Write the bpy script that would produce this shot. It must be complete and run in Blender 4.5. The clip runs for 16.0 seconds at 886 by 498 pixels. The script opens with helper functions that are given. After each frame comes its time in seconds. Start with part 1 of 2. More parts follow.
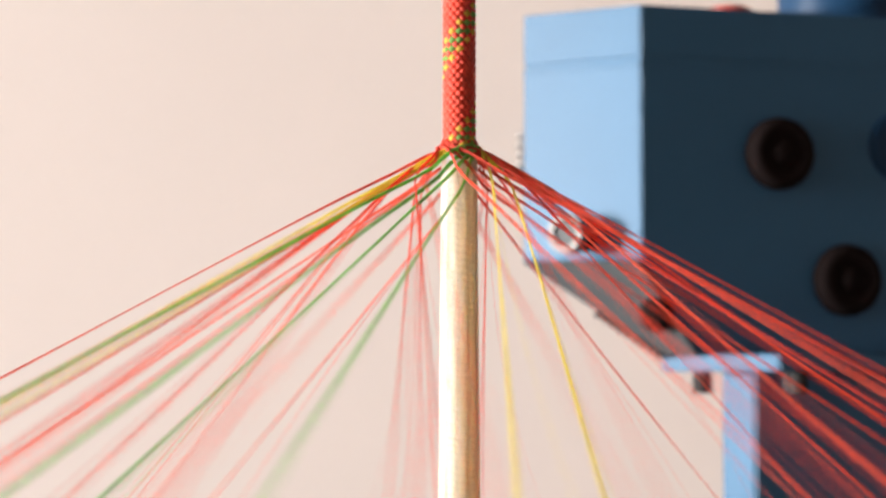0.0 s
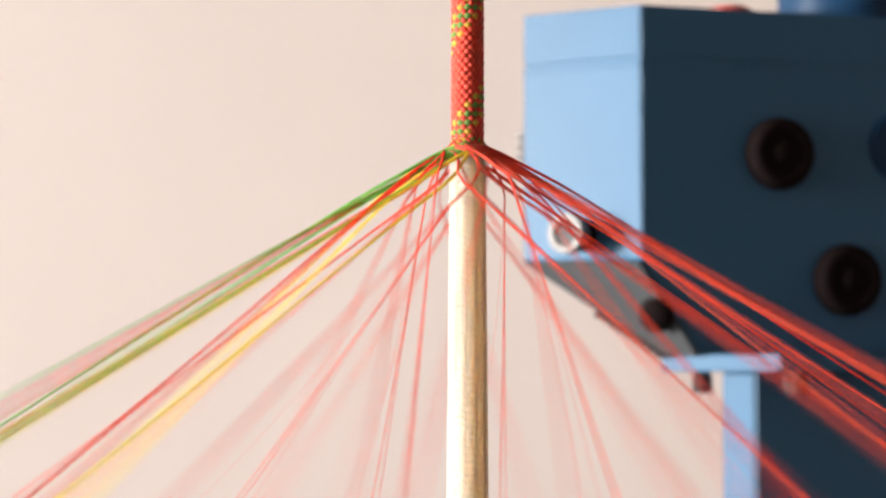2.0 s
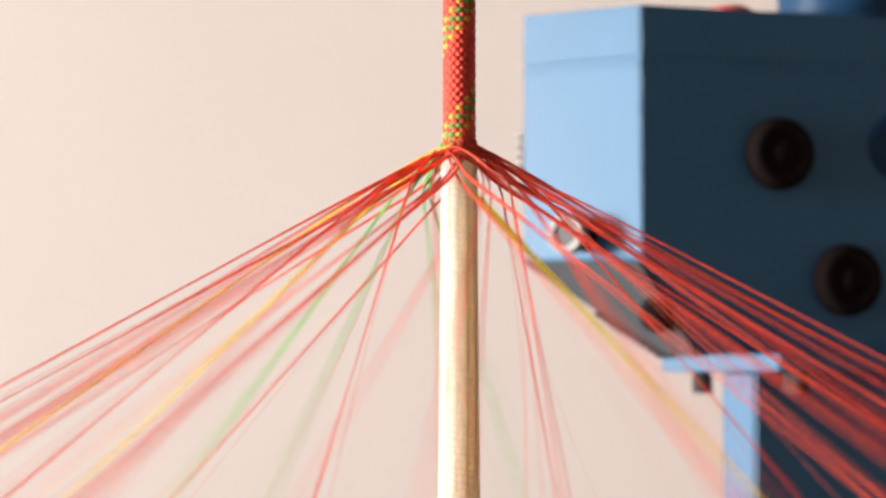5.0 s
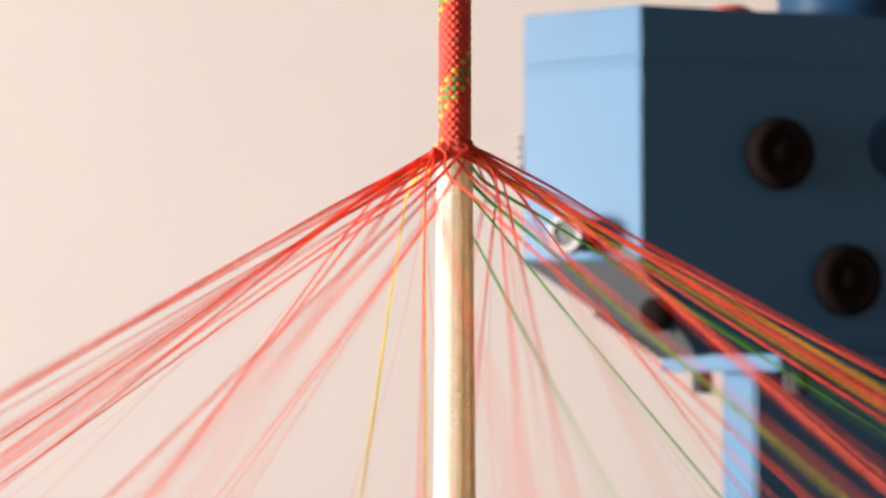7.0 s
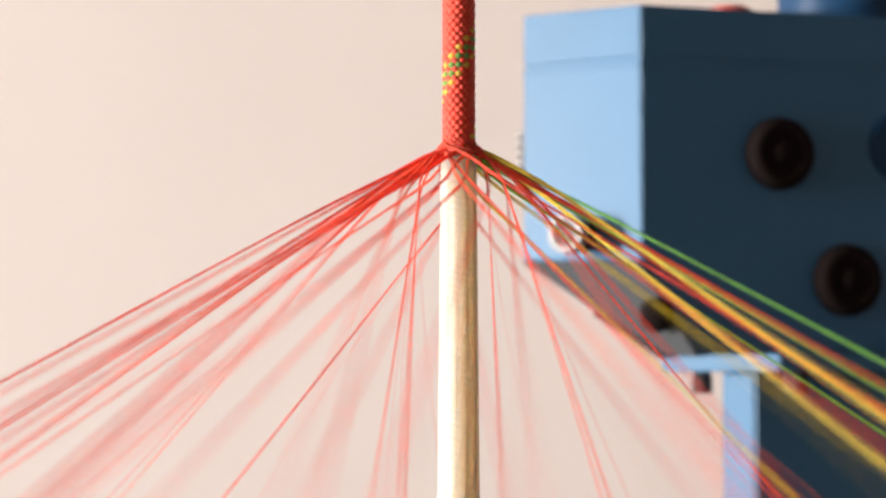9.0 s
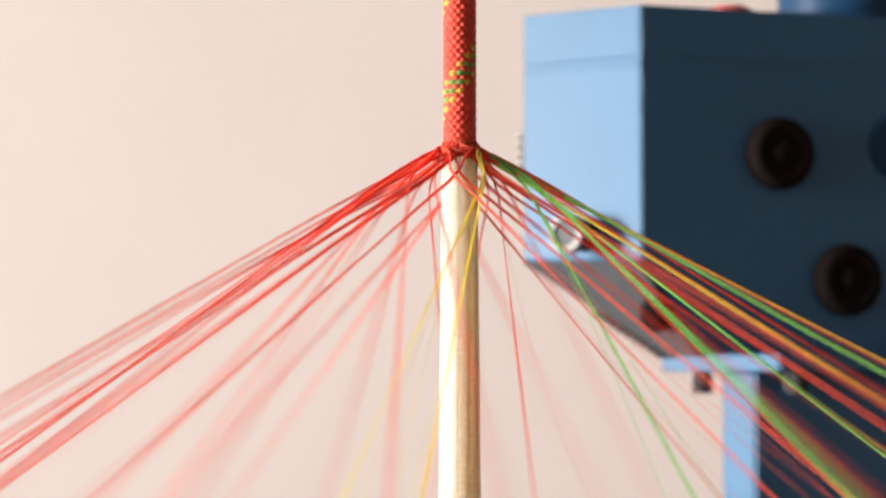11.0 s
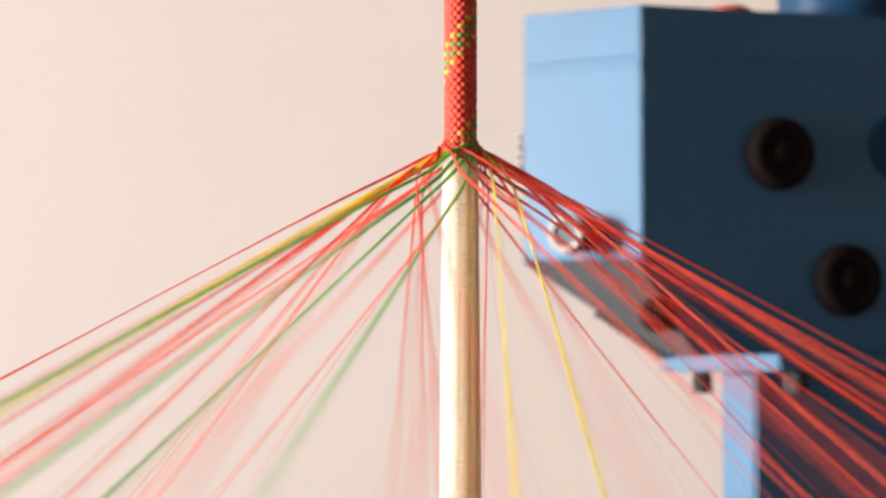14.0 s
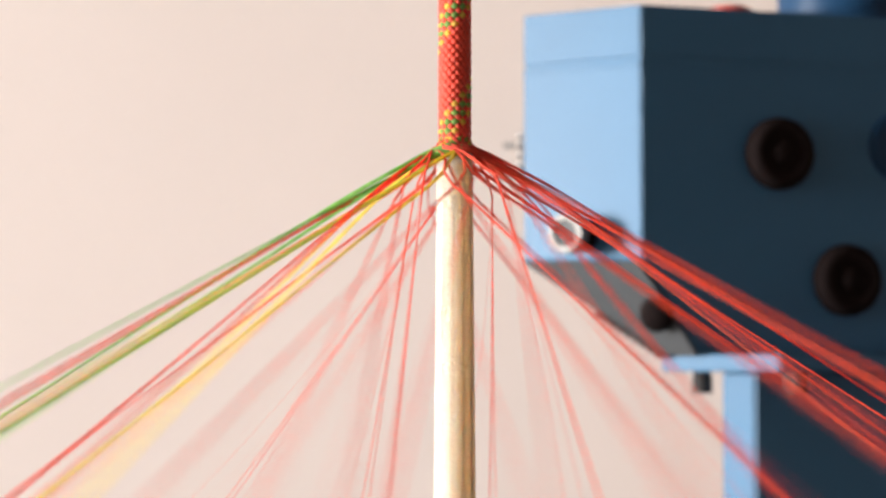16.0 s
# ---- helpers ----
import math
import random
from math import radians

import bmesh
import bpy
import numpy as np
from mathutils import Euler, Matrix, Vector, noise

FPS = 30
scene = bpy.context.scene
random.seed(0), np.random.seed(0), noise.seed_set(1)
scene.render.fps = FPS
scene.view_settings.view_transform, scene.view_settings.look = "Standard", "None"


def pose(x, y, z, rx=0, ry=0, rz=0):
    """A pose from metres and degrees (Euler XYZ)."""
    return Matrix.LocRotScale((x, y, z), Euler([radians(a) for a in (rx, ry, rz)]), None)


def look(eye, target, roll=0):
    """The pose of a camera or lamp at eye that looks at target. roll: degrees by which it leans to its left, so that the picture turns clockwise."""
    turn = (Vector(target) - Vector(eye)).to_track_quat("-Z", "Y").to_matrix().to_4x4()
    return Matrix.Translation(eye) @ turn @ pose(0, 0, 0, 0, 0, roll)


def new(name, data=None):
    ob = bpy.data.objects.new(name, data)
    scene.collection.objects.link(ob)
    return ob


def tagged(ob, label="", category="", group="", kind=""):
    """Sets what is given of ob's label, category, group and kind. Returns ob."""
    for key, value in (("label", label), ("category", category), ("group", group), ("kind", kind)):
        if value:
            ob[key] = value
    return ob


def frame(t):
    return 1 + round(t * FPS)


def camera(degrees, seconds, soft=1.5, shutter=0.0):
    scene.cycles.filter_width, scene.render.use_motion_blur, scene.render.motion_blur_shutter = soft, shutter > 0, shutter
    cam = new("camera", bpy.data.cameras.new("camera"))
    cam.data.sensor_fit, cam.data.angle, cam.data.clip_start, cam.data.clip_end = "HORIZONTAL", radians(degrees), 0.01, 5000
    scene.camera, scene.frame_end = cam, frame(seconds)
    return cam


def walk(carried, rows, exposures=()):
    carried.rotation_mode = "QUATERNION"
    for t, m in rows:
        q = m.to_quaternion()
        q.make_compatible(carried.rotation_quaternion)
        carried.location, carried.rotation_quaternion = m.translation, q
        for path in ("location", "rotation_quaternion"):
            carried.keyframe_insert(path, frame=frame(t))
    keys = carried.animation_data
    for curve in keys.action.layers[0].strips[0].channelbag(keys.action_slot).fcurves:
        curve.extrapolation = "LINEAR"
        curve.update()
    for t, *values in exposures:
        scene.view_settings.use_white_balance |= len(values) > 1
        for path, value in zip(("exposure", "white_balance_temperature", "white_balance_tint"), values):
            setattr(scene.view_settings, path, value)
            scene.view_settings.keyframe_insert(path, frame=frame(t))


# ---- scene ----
# ---------------------------------------------------------------- camera
FELL = 1.25                       # height of the point where the sheath closes round the core
EYE = (-0.005, -0.695, FELL - 0.0698)
TILT = 3.15
cam = camera(22.0, 16.0, soft=2.5, shutter=1.8)
cam.data.dof.use_dof = True
cam.data.dof.focus_distance = 0.695
cam.data.dof.aperture_fstop = 18.0
walk(cam, [(0.0, pose(*EYE, 90 + TILT, 0, 0)), (16.0, pose(*EYE, 90 + TILT, 0, 0))],
     exposures=[(0.0, 0.24), (16.0, 0.24)])

# ---------------------------------------------------------------- world and light
world = bpy.data.worlds.new("sky")
scene.world = world
world.use_nodes = True
wn = world.node_tree
sky = wn.nodes.new("ShaderNodeTexSky")
sky.sky_type = "NISHITA"
sky.sun_disc = False
sky.sun_elevation = radians(7.9)
sky.sun_rotation = radians(260)
wn.nodes["Background"].inputs["Strength"].default_value = 0.1
wn.links.new(sky.outputs["Color"], wn.nodes["Background"].inputs["Color"])

sun = new("sun", bpy.data.lights.new("sun", "SUN"))
sun.data.energy, sun.data.angle, sun.data.color = 1.5, radians(1.5), (1.0, 0.94, 0.86)
sun.matrix_world = look((-8.5, -1.5, FELL + 1.2), (0, 0, FELL))

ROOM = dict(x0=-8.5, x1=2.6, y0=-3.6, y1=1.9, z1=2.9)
# unseen window, added; its area lamp gives the light from the left
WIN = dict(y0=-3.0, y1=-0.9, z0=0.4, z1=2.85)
assumed_window_light = new("assumed_window_light", bpy.data.lights.new("assumed_window_light", "AREA"))
assumed_window_light.data.shape = "RECTANGLE"
assumed_window_light.data.size, assumed_window_light.data.size_y = WIN["z1"] - WIN["z0"], 2.1
assumed_window_light.data.energy, assumed_window_light.data.color = 1440.0, (1.0, 0.97, 0.95)
assumed_window_light.matrix_world = pose(ROOM["x0"] - 0.03, WIN["y0"] + 1.05, (WIN["z0"] + WIN["z1"]) / 2, 0, -90, 0)


# ---------------------------------------------------------------- materials
def material(name, color, rough=0.5, metal=0.0, vary=0.15, scale=60.0, bump=0.0, bump_scale=400.0,
             translucent=0.0, sheen=0.0, spec=0.5, island=False, scatter=None):
    """Principled surface with broad stains, fine grain and relief, in object-space metres."""
    m = bpy.data.materials.new(name)
    m.use_nodes = True
    t = m.node_tree
    b = t.nodes["Principled BSDF"]
    b.inputs["Roughness"].default_value = rough
    b.inputs["Metallic"].default_value = metal
    b.inputs["Specular IOR Level"].default_value = spec
    b.inputs["Sheen Weight"].default_value = sheen
    if scatter:
        b.inputs["Subsurface Weight"].default_value = 1.0
        b.inputs["Subsurface Radius"].default_value = scatter
        b.inputs["Subsurface Scale"].default_value = 1.0
    co = t.nodes.new("ShaderNodeTexCoord")
    broad = t.nodes.new("ShaderNodeTexNoise")
    broad.inputs["Scale"].default_value = scale
    broad.inputs["Detail"].default_value = 4
    fine = t.nodes.new("ShaderNodeTexNoise")
    fine.inputs["Scale"].default_value = bump_scale
    fine.inputs["Detail"].default_value = 3
    for n in (broad, fine):
        t.links.new(co.outputs["Object"], n.inputs["Vector"])
    both = t.nodes.new("ShaderNodeMath")
    both.operation = "MULTIPLY_ADD"
    both.inputs[1].default_value = 0.4
    t.links.new(fine.outputs["Fac"], both.inputs[0])
    t.links.new(broad.outputs["Fac"], both.inputs[2])
    ramp = t.nodes.new("ShaderNodeMapRange")
    ramp.inputs["From Min"].default_value = 0.4
    ramp.inputs["From Max"].default_value = 1.0
    ramp.inputs["To Min"].default_value = 1 - vary
    ramp.inputs["To Max"].default_value = 1 + vary
    t.links.new(both.outputs[0], ramp.inputs["Value"])
    tint = t.nodes.new("ShaderNodeHueSaturation")
    tint.inputs["Color"].default_value = (*color, 1)
    t.links.new(ramp.outputs["Result"], tint.inputs["Value"])
    if island:
        geo = t.nodes.new("ShaderNodeObjectInfo")
        hue = t.nodes.new("ShaderNodeMapRange")
        hue.inputs["To Min"].default_value = 0.494
        hue.inputs["To Max"].default_value = 0.508
        t.links.new(geo.outputs["Random"], hue.inputs["Value"])
        t.links.new(hue.outputs["Result"], tint.inputs["Hue"])
    t.links.new(tint.outputs["Color"], b.inputs["Base Color"])
    if bump:
        bp = t.nodes.new("ShaderNodeBump")
        bp.inputs["Strength"].default_value = bump
        bp.inputs["Distance"].default_value = 0.001
        t.links.new(fine.outputs["Fac"], bp.inputs["Height"])
        t.links.new(bp.outputs["Normal"], b.inputs["Normal"])
    if translucent:
        tr = t.nodes.new("ShaderNodeBsdfTranslucent")
        mix = t.nodes.new("ShaderNodeMixShader")
        mix.inputs["Fac"].default_value = translucent
        t.links.new(tint.outputs["Color"], tr.inputs["Color"])
        t.links.new(b.outputs["BSDF"], mix.inputs[1])
        t.links.new(tr.outputs["BSDF"], mix.inputs[2])
        t.links.new(mix.outputs["Shader"], t.nodes["Material Output"].inputs["Surface"])
    return m


M_WALL = material("warm_plaster", (0.80, 0.705, 0.655), 0.9, vary=0.03, scale=2.5, bump=0.15, bump_scale=120)
# tones of the unseen ceiling, floor and side walls set how much light bounces
M_CEIL = material("unseen_ceiling_grey", (0.22, 0.205, 0.195), 0.9, vary=0.03, scale=2)
M_FLOOR = material("unseen_floor_grey", (0.055, 0.051, 0.047), 0.6, vary=0.2, scale=3, bump=0.1)
M_SIDE = material("unseen_wall_brown", (0.165, 0.125, 0.105), 0.85, vary=0.08, scale=2)
M_RED = material("red_yarn", (0.97, 0.16, 0.085), 0.55, vary=0.22, scale=300, bump=0.5, bump_scale=2500,
                 translucent=0.6, sheen=0.2, island=True)
M_SHEATH = material("red_sheath_yarn", (0.95, 0.075, 0.027), 0.45, vary=0.15, scale=300, bump=0.4, bump_scale=2500, translucent=0.3, sheen=0.35, spec=0.6)
M_YELLOW = material("yellow_yarn", (1.0, 0.88, 0.16), 0.5, vary=0.15, scale=300, bump=0.5, bump_scale=2500,
                    translucent=0.6, sheen=0.2, island=True)
M_GREEN = material("green_yarn", (0.36, 0.74, 0.18), 0.55, vary=0.2, scale=300, bump=0.5, bump_scale=2500,
                   translucent=0.6, sheen=0.2, island=True)
M_CORE = material("white_core_yarn", (0.69, 0.60, 0.505), 0.75, vary=0.05, scale=200, bump=0.3, bump_scale=2500,
                  spec=0.3, scatter=(0.030, 0.023, 0.017))
M_STITCH = material("white_stitch_thread", (0.74, 0.65, 0.54), 0.7, vary=0.06, scale=300, bump=0.3, bump_scale=2500,
                    translucent=0.55, spec=0.3)
M_BLUE = material("blue_enamel", (0.042, 0.150, 0.285), 0.42, spec=0.29, vary=0.07, scale=14, bump=0.06, bump_scale=500)
# the housing's blue darkened, with shade on the drum and boss put into it
M_SHADEBLUE = material("shaded_blue_enamel", (0.013, 0.052, 0.12), 0.45, spec=0.15, vary=0.07, scale=14)
M_GREY = material("grey_casting", (0.055, 0.060, 0.066), 0.6, vary=0.12, scale=30, bump=0.2, bump_scale=600)
M_BLACK = material("black_bakelite", (0.011, 0.0065, 0.0065), 0.85, spec=0.12, vary=0.2, scale=80, bump=0.08)
M_RUBBER = material("black_rubber", (0.02, 0.018, 0.018), 0.8, vary=0.2, scale=80)
M_WIRE = material("pale_spring_wire", (0.50, 0.45, 0.41), 0.5, metal=0.2, vary=0.08, scale=60)
M_STEEL = material("bright_steel", (0.20, 0.19, 0.185), 0.5, metal=0.3, vary=0.08, scale=60)
M_REDPAINT = material("red_paint", (0.55, 0.06, 0.04), 0.45, vary=0.1, scale=60)


# ---------------------------------------------------------------- mesh helpers
def part(name, bm, mat, parent=None, label="", smooth=False):
    bmesh.ops.recalc_face_normals(bm, faces=bm.faces[:])
    me = bpy.data.meshes.new(name)
    for f in bm.faces:
        f.smooth = smooth
    bm.to_mesh(me)
    bm.free()
    me.materials.append(mat)
    ob = new(name, me)
    ob.parent = parent
    if label:
        ob["label"] = label
    return ob


def empty(name, m=None):
    ob = new(name)
    ob.empty_display_size = 0.02
    if m is not None:
        ob.matrix_world = m
    return ob


def add_box(bm, x0, x1, y0, y1, z0, z1, bevel=0.0):
    r = bmesh.ops.create_cube(bm, size=1.0)
    bmesh.ops.transform(bm, verts=r["verts"], matrix=Matrix.Translation(((x0 + x1) / 2, (y0 + y1) / 2, (z0 + z1) / 2))
                        @ Matrix.Diagonal((x1 - x0, y1 - y0, z1 - z0, 1)))
    if bevel:
        edges = list({e for v in r["verts"] for e in v.link_edges})
        bmesh.ops.bevel(bm, geom=edges, offset=bevel, segments=2, affect="EDGES")


def box_mesh(x0, x1, y0, y1, z0, z1, bevel=0.0):
    bm = bmesh.new()
    add_box(bm, x0, x1, y0, y1, z0, z1, bevel)
    return bm


def hull(points, bevel=0.0):
    bm = bmesh.new()
    for p in points:
        bm.verts.new(p)
    bmesh.ops.convex_hull(bm, input=bm.verts[:])
    bmesh.ops.dissolve_limit(bm, angle_limit=radians(1), verts=bm.verts[:], edges=bm.edges[:])
    if bevel:
        bmesh.ops.bevel(bm, geom=bm.edges[:], offset=bevel, segments=3, affect="EDGES")
    return bm


def lathe(profile, sides=40):
    """A turned shape about z from (radius, height) pairs."""
    bm = bmesh.new()
    rings = []
    for r, z in profile:
        if r <= 1e-6:
            rings.append([bm.verts.new((0, 0, z))])
        else:
            rings.append([bm.verts.new((r * math.cos(a * 2 * math.pi / sides), r * math.sin(a * 2 * math.pi / sides), z))
                          for a in range(sides)])
    for a, b in zip(rings, rings[1:]):
        for k in range(sides):
            n = (k + 1) % sides
            if len(a) == 1:
                bm.faces.new((a[0], b[k], b[n]))
            elif len(b) == 1:
                bm.faces.new((a[k], a[n], b[0]))
            else:
                bm.faces.new((a[k], a[n], b[n], b[k]))
    return bm


def sweep(bm, points, widths, sides=6, flat=1.0):
    """A tube along points; widths: half-width at each; flat: height over width, width lying round the z axis."""
    rings = []
    count = len(points)
    for k, p in enumerate(points):
        d = (points[min(k + 1, count - 1)] - points[max(k - 1, 0)]).normalized()
        out = Vector((p.x, p.y, 0))
        out = out.normalized() if out.length > 1e-6 else Vector((1, 0, 0))
        if abs(out.dot(d)) > 0.8:
            out = Vector((0, 0, 1))
        out = (out - d * out.dot(d)).normalized()
        side = d.cross(out)
        w = widths[k]
        rings.append([bm.verts.new(p + side * (w * math.cos(a * 2 * math.pi / sides)) + out * (flat * w * math.sin(a * 2 * math.pi / sides)))
                      for a in range(sides)])
    for a, b in zip(rings, rings[1:]):
        for k in range(sides):
            n = (k + 1) % sides
            bm.faces.new((a[k], a[n], b[n], b[k]))
    bm.faces.new(rings[0][::-1])
    bm.faces.new(rings[-1])


# ---------------------------------------------------------------- room
def build_room():
    x0, x1, y0, y1, z1 = ROOM["x0"], ROOM["x1"], ROOM["y0"], ROOM["y1"], ROOM["z1"]
    w = 0.2
    # only the north wall is in view; the others are added to shape light
    tagged(part("floor", box_mesh(x0 - w, x1 + w, y0 - w, y1 + w, -w, 0), M_FLOOR),
           "unseen grey floor, toned for bounce", "floor", kind="structure")
    tagged(part("ceiling", box_mesh(x0 - w, x1 + w, y0 - w, y1 + w, z1, z1 + w), M_CEIL),
           "unseen grey ceiling, toned for bounce", "ceiling", kind="structure")
    tagged(part("wall_north", box_mesh(x0 - w, x1 + w, y1, y1 + w, 0, z1), M_WALL),
           "plain warm beige plastered wall", "wall", kind="structure")
    tagged(part("wall_south", box_mesh(x0 - w, x1 + w, y0 - w, y0, 0, z1), M_SIDE),
           "unseen brown wall, toned for bounce", "wall", kind="structure")
    tagged(part("wall_east", box_mesh(x1, x1 + w, y0, y1, 0, z1), M_SIDE),
           "unseen brown wall, toned for bounce", "wall", kind="structure")
    # opening added in the unseen west wall to let lamp and sun in
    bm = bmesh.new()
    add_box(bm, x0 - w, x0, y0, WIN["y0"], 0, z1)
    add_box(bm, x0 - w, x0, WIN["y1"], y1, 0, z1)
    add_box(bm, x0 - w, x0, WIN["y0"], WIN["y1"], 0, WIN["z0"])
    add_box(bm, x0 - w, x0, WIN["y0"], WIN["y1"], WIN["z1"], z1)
    tagged(part("wall_west", bm, M_WALL), "unseen beige wall with an added window opening", "wall", kind="structure")


build_room()

# ---------------------------------------------------------------- blue take-up housing
FOCAL = 784 / math.tan(radians(11))
CAM_M = pose(*EYE, 90 + TILT, 0, 0)


def place(u, v, depth):
    """A point that stands at u to the right and v down in the view, depth metres ahead of the camera."""
    return CAM_M @ Vector(((u - 784) / FOCAL * depth, -(v - 441) / FOCAL * depth, -depth))


CORNER = place(1133, 8, 1.25)
ALONG = Vector((math.cos(radians(18)), math.sin(radians(18)), 0))        # along the shaded front face
ASIDE = Vector((-math.cos(radians(33)), math.sin(radians(33)), 0))       # along the lit side face
BACK = Vector((0.3, 0.954, 0))
UP = Vector((0, 0, 1))
N_FRONT = Vector((math.sin(radians(18)), -math.cos(radians(18)), 0))
N_SIDE = Vector((-math.sin(radians(33)), -math.cos(radians(33)), 0))
PX = 1.25 / FOCAL                                                         # metres per unit of view at the corner


def facing(origin, normal):
    """A pose at origin with z along normal."""
    return Matrix.Translation(origin) @ normal.to_track_quat("Z", "Y").to_matrix().to_4x4()


PLATE_TOP = place(1379, 640, 1.225).z + 0.0045


def build_housing():
    thing = empty("machine_housing")
    c = Vector((CORNER.x, CORNER.y, 0))
    top, seam, low, base = CORNER.z, CORNER.z - 92 * PX, CORNER.z - 447 * PX, PLATE_TOP
    sw, fw = 0.0745, 0.235
    plan = [c, c + ASIDE * sw, c + ASIDE * sw + BACK * 0.12, c + ALONG * fw + BACK * 0.16, c + ALONG * fw]

    def inset(pts, d):
        mid = sum(pts, Vector()) / len(pts)
        return [p + (mid - p).normalized() * d for p in pts]

    part("lid", hull([p + UP * z for p in plan for z in (top, seam)], 0.0008), M_BLUE, thing)
    part("lid_gasket", hull([p + UP * z for p in inset(plan, 0.0012) for z in (seam + 0.001, seam - 0.003)]), M_BLUE, thing,
         "thin joint under the lid")
    part("rim", hull([p + UP * z for p in inset(plan, -0.0007) for z in (seam - 0.0034, seam - 0.0052)], 0.0003), M_BLUE, thing,
         "thin raised rim under the joint")
    q0 = c + ALONG * 0.034
    lower = [q0, q0 + ASIDE * 0.020, q0 + ASIDE * 0.020 + BACK * 0.1, c + ALONG * fw + BACK * 0.16, c + ALONG * fw]
    pts = [p + UP * z for p in plan for z in (seam - 0.0012, low)] + [p + UP * base for p in lower]
    part("body", hull(pts, 0.0008), M_BLUE, thing)
    # grey sloping underside
    a, b = plan[0] + UP * low, plan[1] + UP * low
    d, e = lower[1] + UP * base, lower[0] + UP * base
    n = (b - a).cross(e - a).normalized()
    if n.z > 0:
        n = -n
    quad = [a + (b - a) * 0.02 + (e - a) * 0.03, b, d, e]
    part("underside_plate", hull([p + n * h for p in quad for h in (0.0005, 0.003)], 0.0004), M_GREY, thing,
         "grey cast plate sloping under the housing")
    bm = bmesh.new()
    for k in range(9):
        p = b + (d - b) * (0.55 + 0.42 * k / 8.0)
        add_box(bm, -0.0013, 0.0013, -0.003, 0.003, -0.0038, 0.0038)
        bmesh.ops.transform(bm, verts=bm.verts[-8:], matrix=Matrix.Translation(p + n * 0.0004) @ pose(0, 0, 0, 0, 40, 30))
    part("toothed_edge", bm, M_RUBBER, thing, "dark toothed strip along the underside", smooth=True)
    # round dark knobs on the shaded face
    prof = [(0, 0.0095), (0.006, 0.0095), (0.007, 0.008), (0.011, 0.008), (0.0125, 0.0095), (0.0170, 0.0095), (0.0194, 0.0070), (0.0203, 0.003), (0.0203, 0), (0, 0)]
    for u, v in ((1378, 272), (1500, 499), (1606, 262)):
        x = (u - 1133) * PX / math.cos(radians(18)) * 1.035
        z = top - (v - 8 - 0.045 * (u - 1133)) * PX * 1.02
        k = part("knob", lathe(prof), M_BLACK if u < 1590 else M_SHADEBLUE, thing, "round black bakelite knob" if u < 1590 else "flat blue boss in shade-darkened enamel", smooth=True)
        k.matrix_world = facing(c + ALONG * x + UP * z, N_FRONT) @ Matrix.Diagonal((1, 1, 1 if u < 1590 else 0.2, 1))
    pointer = part("pointer", box_mesh(-0.0012, 0.0012, -0.0165, 0.0, 0, 0.002, 0.0005), M_BLACK, thing, "thin dark pointer")
    pointer.matrix_world = Matrix.Translation(place(1536, 556, 1.29)) @ pose(0, 0, 0, 90, 0, 18)
    # capped spindle on the lit face
    p = c + ASIDE * 0.0365 + UP * (top - 405 * PX)
    s = part("spindle", lathe([(0, 0), (0.0095, 0), (0.0095, 0.013), (0.0085, 0.0135), (0, 0.0135)]), M_BLACK, thing,
             "dark cylindrical spindle", smooth=False)
    s.matrix_world = facing(p, N_SIDE)
    cap = part("end_cap", lathe([(0.0065, 0.012), (0.0075, 0.0205), (0.0105, 0.0205), (0.0112, 0.0195), (0.0112, 0.0135), (0.0095, 0.012)]), M_STEEL, s,
               "bright steel ring cap", smooth=False)
    face = part("cap_face", lathe([(0, 0.0185), (0.0074, 0.0185), (0.0074, 0.0125), (0, 0.0125)]), M_GREY, s, "satin steel face")
    # small black knob on the sloping underside
    mid = a + (e - a) * 0.56 + (b - a) * 0.14
    k = part("lower_knob", lathe([(0, 0.011), (0.007, 0.011), (0.0092, 0.009), (0.0095, 0.0), (0, 0)]), M_BLACK, thing,
             "small black knob", smooth=True)
    k.matrix_world = facing(mid, (n + Vector((0.35, -0.5, 0))).normalized())
    # motor drum and red cap on the lid
    drum = part("motor_drum", lathe([(0, 0), (0.043, 0), (0.043, 0.006), (0.039, 0.0075), (0.039, 0.05), (0.036, 0.054), (0, 0.054)], 64), M_SHADEBLUE, thing,
                "round blue motor drum", smooth=False)
    drum.matrix_world = Matrix.Translation(c + ALONG * 0.114 + BACK * 0.072 + UP * top)
    red = part("red_cap", lathe([(0, 0), (0.012, 0), (0.012, 0.004), (0.009, 0.0055), (0, 0.0055)]), M_REDPAINT, thing, "low red cap", smooth=False)
    red.matrix_world = Matrix.Translation(c + ALONG * 0.048 + BACK * 0.03 + UP * top)
    # coil spring behind the lit edge
    bm = bmesh.new()
    turns = 4
    pts = [Vector((0.0035 * math.cos(s * 2 * math.pi / 14), 0.0035 * math.sin(s * 2 * math.pi / 14), 0.0054 * s / 14)) for s in range(14 * turns)]
    sweep(bm, pts, [0.001] * len(pts), 6)
    spring = part("coil_spring", bm, M_WIRE, thing, "small grey coil spring", smooth=True)
    spring.matrix_world = Matrix.Translation(place(926, 300, 1.315))
    arm = part("spring_arm", box_mesh(-0.002, 0.03, -0.002, 0.002, -0.003, 0.0), M_GREY, thing)
    arm.matrix_world = Matrix.Translation(place(926, 300, 1.315))
    global lever
    lever = part("sliding_lever", box_mesh(0, 0.03, -0.0015, 0.0015, -0.002, 0.002, 0.0006), M_WIRE, thing, "small steel lever")
    return tagged(thing, "blue enamelled machine housing with black round knobs", "machine")


build_housing()


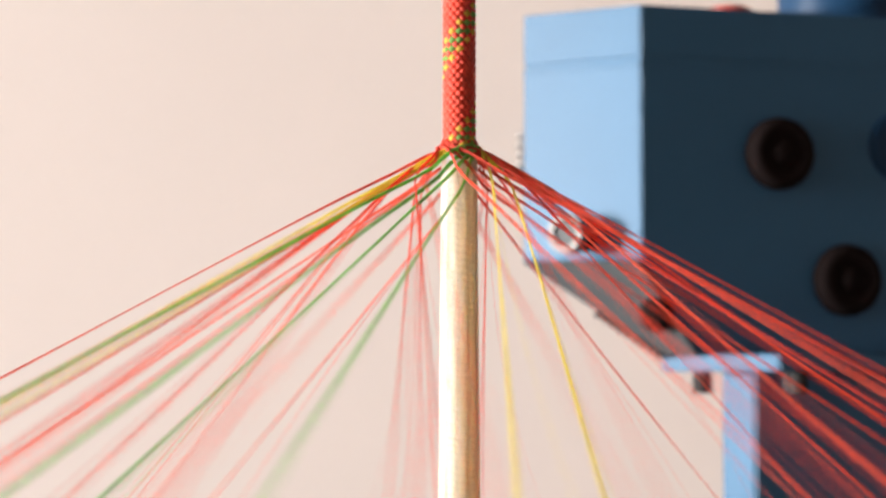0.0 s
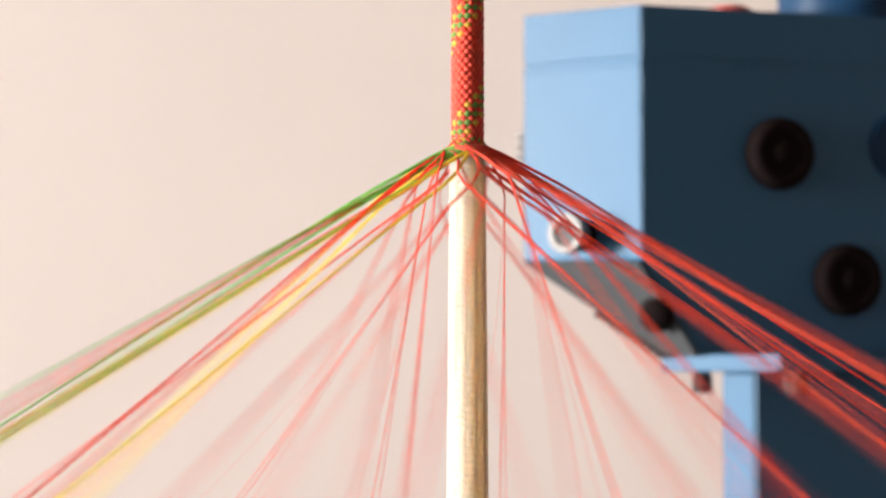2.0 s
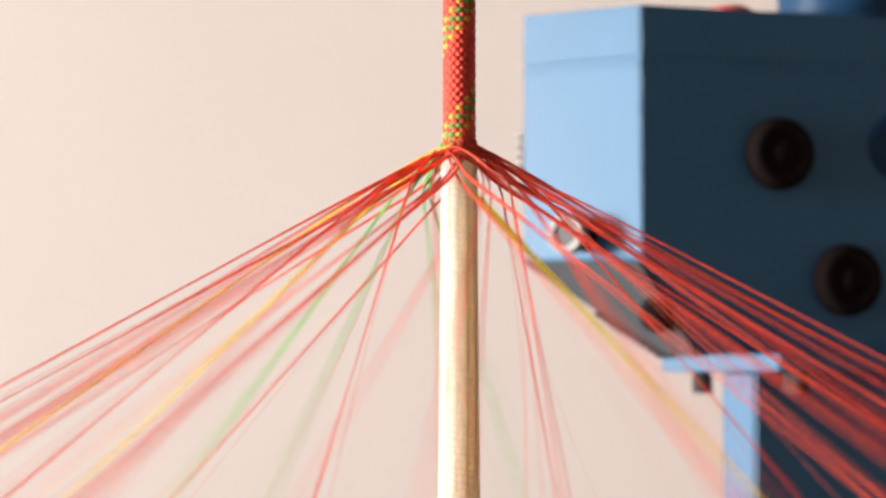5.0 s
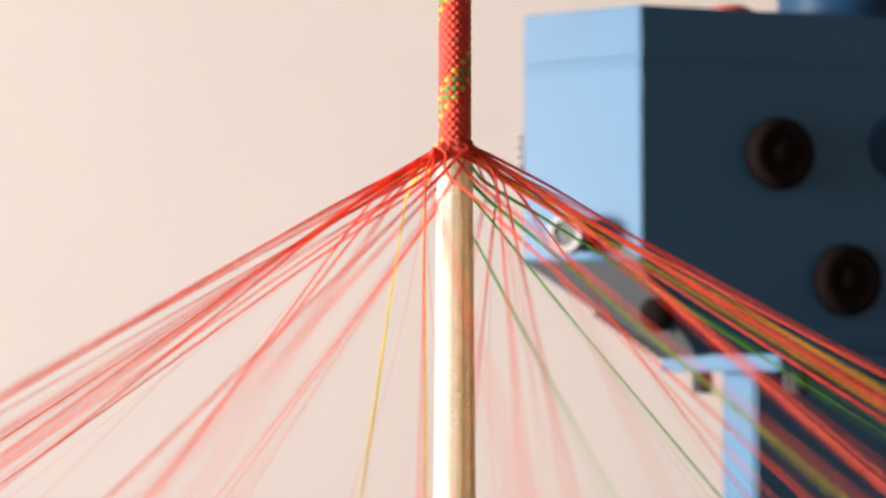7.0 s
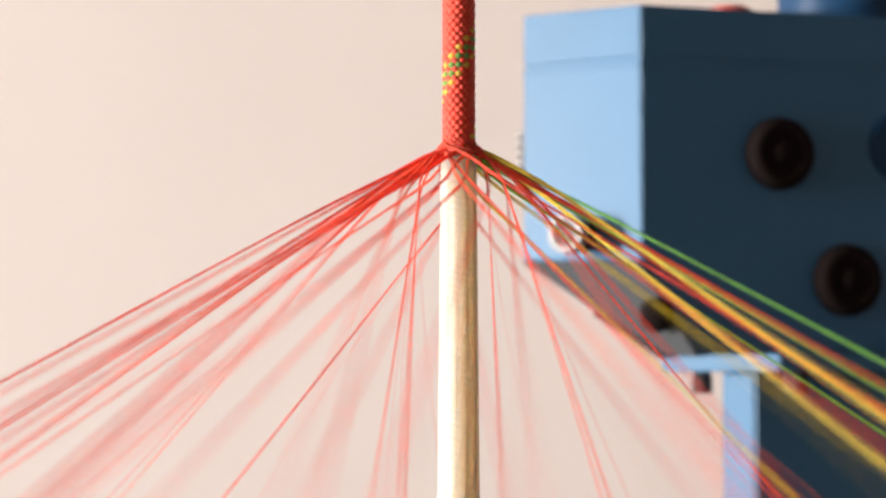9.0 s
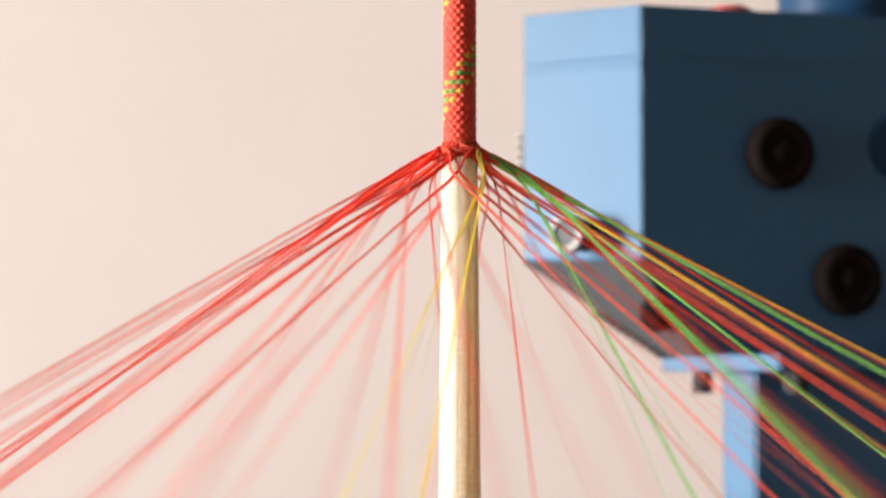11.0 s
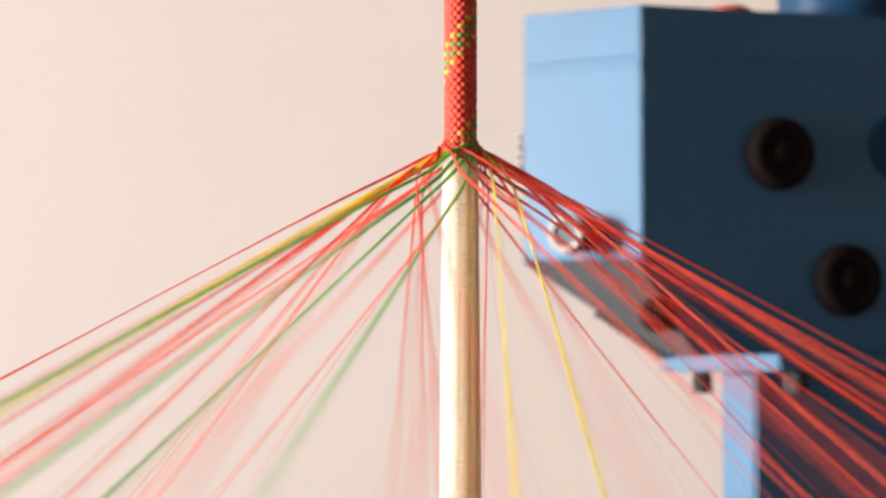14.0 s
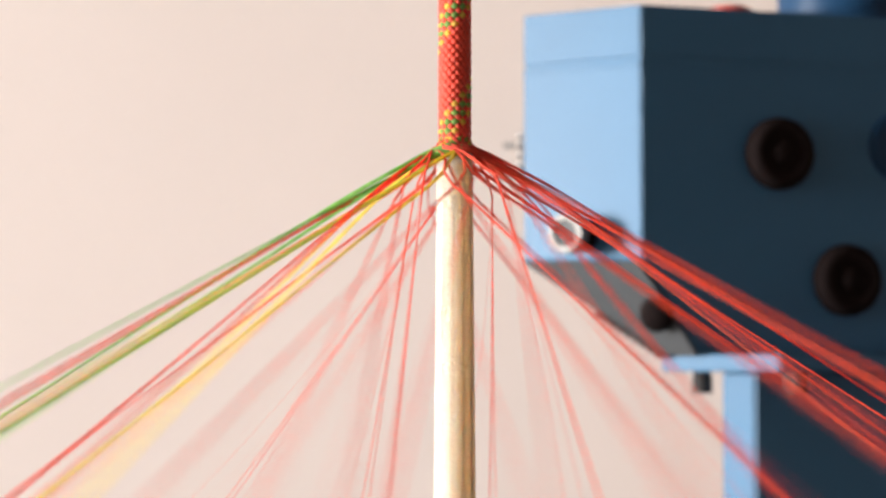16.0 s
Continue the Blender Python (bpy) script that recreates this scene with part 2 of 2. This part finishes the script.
def build_stand():
    thing = empty("machine_stand")
    k = place(1379, 640, 1.225)
    top = PLATE_TOP - 0.0005
    c = Vector((k.x, k.y, 0))
    plan = [c, c + ASIDE * 0.071, c + ASIDE * 0.071 + BACK * 0.09, c + ALONG * 0.18 + BACK * 0.12, c + ALONG * 0.18]
    part("top_plate", hull([p + UP * z for p in plan for z in (top, top - 0.0095)], 0.001), M_BLUE, thing)
    q = place(1336, 660, 1.245)
    d = Vector((q.x, q.y, 0))
    plan = [d, d + ASIDE * 0.0195, d + ASIDE * 0.0195 + BACK * 0.1, d + ALONG * 0.18 + BACK * 0.12, d + ALONG * 0.18]
    part("column", hull([p + UP * z for p in plan for z in (top - 0.0095, 0.0)], 0.0012), M_BLUE, thing)
    for u, v, r in ((1243, 676, 0.0056), (1412, 672, 0.0056)):
        p = place(u, v, 1.275 if u < 1300 else 1.236)
        f = part("rubber_pad", lathe([(0, 0), (r, 0), (r, 0.0065), (r * 0.85, 0.012), (0, 0.012)], 20), M_RUBBER, thing, "black rubber pad")
        f.matrix_world = Matrix.Translation((p.x, p.y, top - 0.0215))
    p = place(1391, 680, 1.222)
    b = part("bolt", lathe([(0, 0), (0.0012, 0), (0.0012, 0.010), (0, 0.010)], 16), M_GREY, thing, "steel bolt")
    b.matrix_world = Matrix.Translation((p.x, p.y, top - 0.0195))
    return tagged(thing, "blue enamelled stand plate and column under the housing", "stand")


build_stand()

# ---------------------------------------------------------------- rope, core and yarns
CARRIERS = 12                    # yarns running each way round
PITCH = 0.0327                   # rise of the rope in one turn of a yarn
R_ROPE = 0.00425                 # mean radius of the sheath
COLORS = {0: M_YELLOW, 1: M_GREEN, 2: M_GREEN, 3: M_YELLOW}
LEAD = 80.0                      # degrees by which a carrier runs ahead of the place where its yarn meets the rope
YARNS = 24                       # carriers running each way; the sheath shows them in pairs


def build_rope():
    """Plain-woven sheath of 24 strands; its origin lies on the axis where the first coloured strand passes the left."""
    thing = empty("braided_rope")
    turns_down, turns_up = 2.1, 2.4
    step = 5
    for way in (-1, 1):
        for i in range(CARRIERS):
            bm = bmesh.new()
            pts, widths = [], []
            for s in range(int(-360 * turns_down), int(360 * turns_up), step):
                over = math.cos(math.radians(12 * s)) * (1 if way < 0 else -1)
                # clockwise strands sink to the left going down, the others the other way
                az = math.radians(180 + 30 * i + s) if way < 0 else math.radians(180 + 30 * i - s)
                r = R_ROPE + 0.00038 * over
                pts.append(Vector((r * math.cos(az), r * math.sin(az), PITCH * s / 360)))
                widths.append(0.00098 + 0.00008 * over)
            sweep(bm, pts, widths, 8, 0.55)
            # the strand index counts back so that the four coloured ones lead in turn
            mat = COLORS.get((-i) % CARRIERS, M_SHEATH) if way < 0 else M_SHEATH
            part("sheath_strand", bm, mat, thing, {M_YELLOW: "yellow marker strand", M_GREEN: "green marker strand"}.get(mat, ""), smooth=True)
    # cylinder added inside so the gaps between strands do not go dark
    filler = lathe([(R_ROPE - 0.00035, PITCH * turns_up - 0.001), (R_ROPE - 0.00035, -PITCH * turns_down + 0.001)], 28)
    part("sheath_lining", filler, M_SHEATH, thing, "red filler cylinder added behind the strands", smooth=True)
    return tagged(thing, "red braided rope sheath with yellow and green marker strands", "rope")


def build_core():
    """White knitted core, a little thicker lower down: upright ribs, each a column of small stitches."""
    thing = empty("rope_core")
    length, ribs, each, rings = 0.16, 11, 9, 560
    sides = ribs * each
    rows = []
    bm = bmesh.new()
    for k in range(rings):
        z = -length * k / (rings - 1)
        mean = 0.00520 + 0.00095 * min(1.0, -z / 0.11)
        ring = []
        for j in range(sides):
            rib, across = j // each, (j % each + 0.5) / each * 2 - 1
            # each stitch is a shallow vee that bulges in its middle
            stitch = math.sin(2 * math.pi * (z / 0.0021 + 0.22 * abs(across)) + rib * 2.1)
            bulge = 0.00024 * (1 - across ** 4) + 0.00007 * stitch * (1 - 0.4 * across * across)
            wide = 0.00008 * math.sin(rib * 1.9)
            az = math.radians(360 * j / sides + 7 + 60 * z)
            r = mean + bulge + wide
            ring.append(bm.verts.new((r * math.cos(az), r * math.sin(az), z)))
        rows.append(ring)
    for upper, lower in zip(rows, rows[1:]):
        for j in range(sides):
            n = (j + 1) % sides
            bm.faces.new((upper[j], upper[n], lower[n], lower[j]))
    bm.faces.new(rows[0])
    bm.faces.new(rows[-1])
    part("knitted_sleeve", bm, M_CORE, thing, smooth=True)
    # a beaded thread in the furrow between two ribs
    for rib in range(ribs):
        bm = bmesh.new()
        pts, widths = [], []
        for k in range(460):
            z = -0.004 - (length - 0.004) * k / 459
            bead = math.sin(2 * math.pi * z / 0.0021 + rib * 1.3)
            az = math.radians(360 * rib / ribs + 7 + 60 * z - 180 / sides)
            r = 0.00522 + 0.00095 * min(1.0, -z / 0.11)
            pts.append(Vector((r * math.cos(az), r * math.sin(az), z)))
            widths.append(0.00026 + 0.00009 * bead)
        sweep(bm, pts, widths, 6, 0.8)
        part("stitch_column", bm, M_STITCH, thing, smooth=True)
    return tagged(thing, "white knitted rope core hanging below the sheath", "rope core")


SLOPE = 0.58                     # mean fall of a yarn for each metre outwards


def build_yarn(way, mat, seed, label):
    """One carrier's yarn: plies that run in from the +x side and lap round the axis into the sheath."""
    rnd = random.Random(seed)
    thing = empty("yarn")
    gap = rnd.uniform(0.15, 0.5) if mat == M_RED else rnd.uniform(0.08, 0.2)
    full = 1.0 if mat == M_RED else 1.35
    plies = [(-gap, -0.36, 0.00029), (gap, 0.36, 0.00029), (rnd.uniform(-4, 4), 0.0, 0.00013), (rnd.uniform(-7, 7), 0.0, 0.00010)]
    reach = 0.245
    swell, settle = rnd.uniform(-0.0004, 0.0007), rnd.uniform(-0.0010, 0.0008)
    lean = rnd.uniform(-0.02, 0.03)
    ring = 0.0066 + swell
    # yarns that cross hold each other off the axis, so the free run aims past it by this much
    miss = rnd.uniform(0.008, 0.015)
    for fan, rise, thick in plies:
        bm = bmesh.new()
        pts, widths = [], []
        drop = SLOPE * (1 + lean + rnd.uniform(-0.008, 0.008))
        far = math.radians(fan)
        off = rise * 0.0009
        # lap round the closing point, from inside the sheath outwards
        for k in range(13):
            w = k / 12.0
            az = (math.radians(-LEAD) + math.radians(-62) * (1 - w)) * way
            r = 0.0041 + (ring - 0.0041) * w ** 1.7 + 0.00025 * math.cos(4 * math.pi * w) * way
            pts.append(Vector((r * math.cos(az), r * math.sin(az), 0.0052 * (1 - w) ** 1.2 - 0.0016 + off + settle * w)))
            widths.append(full * thick * (1.15 if thick > 0.0002 else 1.0))
        low = pts[-1].z
        for k in range(1, 19):
            w = (k / 18.0) ** 1.9
            r = ring + (reach - ring) * w
            free = min(1.0, (r - ring) / 0.02)
            past = ring * 0.985 + (miss - ring * 0.985) * free * free * (3 - 2 * free)
            az = far * w - (math.asin(min(0.985, past / r)) - math.asin(past / reach)) * way
            pts.append(Vector((r * math.cos(az), r * math.sin(az), low - drop * (r - ring) - 0.0010 * math.sin(math.pi * w))))
            widths.append(full * thick * (1 - 0.48 * min(1, 5 * w)))
        sweep(bm, pts, widths, 6)
        part("ply" if thick > 0.0002 else "loose_filament", bm, mat, thing, smooth=True)
    return tagged(thing, label, "yarn", group="braiding yarns")


rope = build_rope()
core = build_core()
yarns = []
MARKERS = {0: M_YELLOW, 1: M_YELLOW, 2: M_GREEN, 3: M_GREEN, 4: M_GREEN, 5: M_GREEN, 6: M_YELLOW, 7: M_YELLOW}
for i in range(YARNS):
    mat = MARKERS.get(i, M_RED)
    word = {M_YELLOW: "taut yellow yarn running down from the rope", M_GREEN: "taut green yarn running down from the rope"}.get(mat, "taut red yarn running down from the rope")
    yarns.append((-1, i, build_yarn(-1, mat, 10 + i, word)))
for i in range(YARNS):
    yarns.append((1, i, build_yarn(1, M_RED, 40 + i, "taut red yarn running down from the rope")))


# ---------------------------------------------------------------- what moves
# seconds, height in the view of the marker band at the rope's left side, sideways place of the rope in the view
BAND = [
    (0.0, 135, 813), (0.1, 135, 813), (0.3, 174, 814), (0.5, 165, 818), (0.7, 150, 824), (0.8, 104, 813), (1.0, 119, 811), (1.2, 117, 812), (1.5, 155, 816),
    (1.7, 148, 825), (1.9, 103, 826), (2.0, 92, 828), (2.2, 94, 822), (2.5, 117, 819), (2.65, 152, 820), (3.0, 122, 825), (3.1, 91, 816), (3.5, 85, 818), (4.0, 109, 816),
    (6.3, 80, 808), (6.5, 84, 805), (6.7, 28, 803), (7.0, 31, 805), (7.2, 70, 805), (7.5, 61, 796), (7.8, 8, 795), (8.0, 28, 813), (8.5, 56, 804), (9.0, -11, 812), (9.5, 48, 808),
    (12.0, 5, 817), (12.5, -52, 816), (13.0, 0, 816), (13.5, -61, 820), (14.0, -47, 815), (14.5, -40, 821), (15.0, -80, 810),
    (15.5, -29, 837), (16.0, -99, 805),
]


# degrees clockwise from the left side to the last marker carrier, at the start and in each second
FIRST, RATE = 256.8, 25.75


def eased(t, times, values):
    """The value at t, resting for an instant at each listed time."""
    for k in range(len(times) - 1):
        if t <= times[k + 1]:
            w = (t - times[k]) / (times[k + 1] - times[k])
            return values[k] + (values[k + 1] - values[k]) * w * w * (3 - 2 * w)
    return values[-1]


def motions():
    unit = 0.695 / FOCAL
    bt = [r[0] for r in BAND]
    times = sorted({round(k * 0.1, 3) for k in range(161)})
    rows_rope, rows_core = [], []
    for t in times:
        sway = (eased(t, bt, [r[2] for r in BAND]) - 813) * unit
        lift = (258 - eased(t, bt, [r[1] for r in BAND])) * unit
        rows_rope.append((t, pose(sway, 0, FELL + lift)))
        rows_core.append((t, pose(sway, 0, FELL - 0.001)))
    walk(rope, rows_rope)
    walk(core, rows_core)
    # a lever creeps out from behind the housing near the end
    walk(lever, [(t, Matrix.Translation(place(u, 258, 1.32))) for t, u in ((0.0, 945), (9.5, 945), (13.5, 932), (14.5, 914), (15.0, 904), (15.5, 894), (16.0, 890))])
    for way, i, yarn in yarns:
        rows = []
        own = random.Random(300 + 11 * i + way).uniform(-50, 50)
        marker = way < 0 and i in MARKERS
        for t, m in rows_core:
            a = FIRST + RATE * t + 15 * i
            # the carriers weave in and out from horn gear to horn gear
            weave = math.radians(12 * a + own - 138 * (1 if way < 0 else 0.3))
            if marker:
                # a carrier halts for an instant where it passes from one gear to the next
                a += 1.9 * math.sin(math.radians(24 * a + 162)) + (3.7 if i % 2 == 0 else -3.7)
            else:
                a += 5.0 * math.sin(weave) + (1.6 if i % 2 == 0 else -1.6)
            az = 180 - a if way < 0 else 187 + a
            rows.append((t, pose(m.translation.x, 0, FELL, 0, -0.4) @ pose(0, 0, 0, 0, 2.9 * math.cos(weave), az)))
        walk(yarn, rows)


motions()
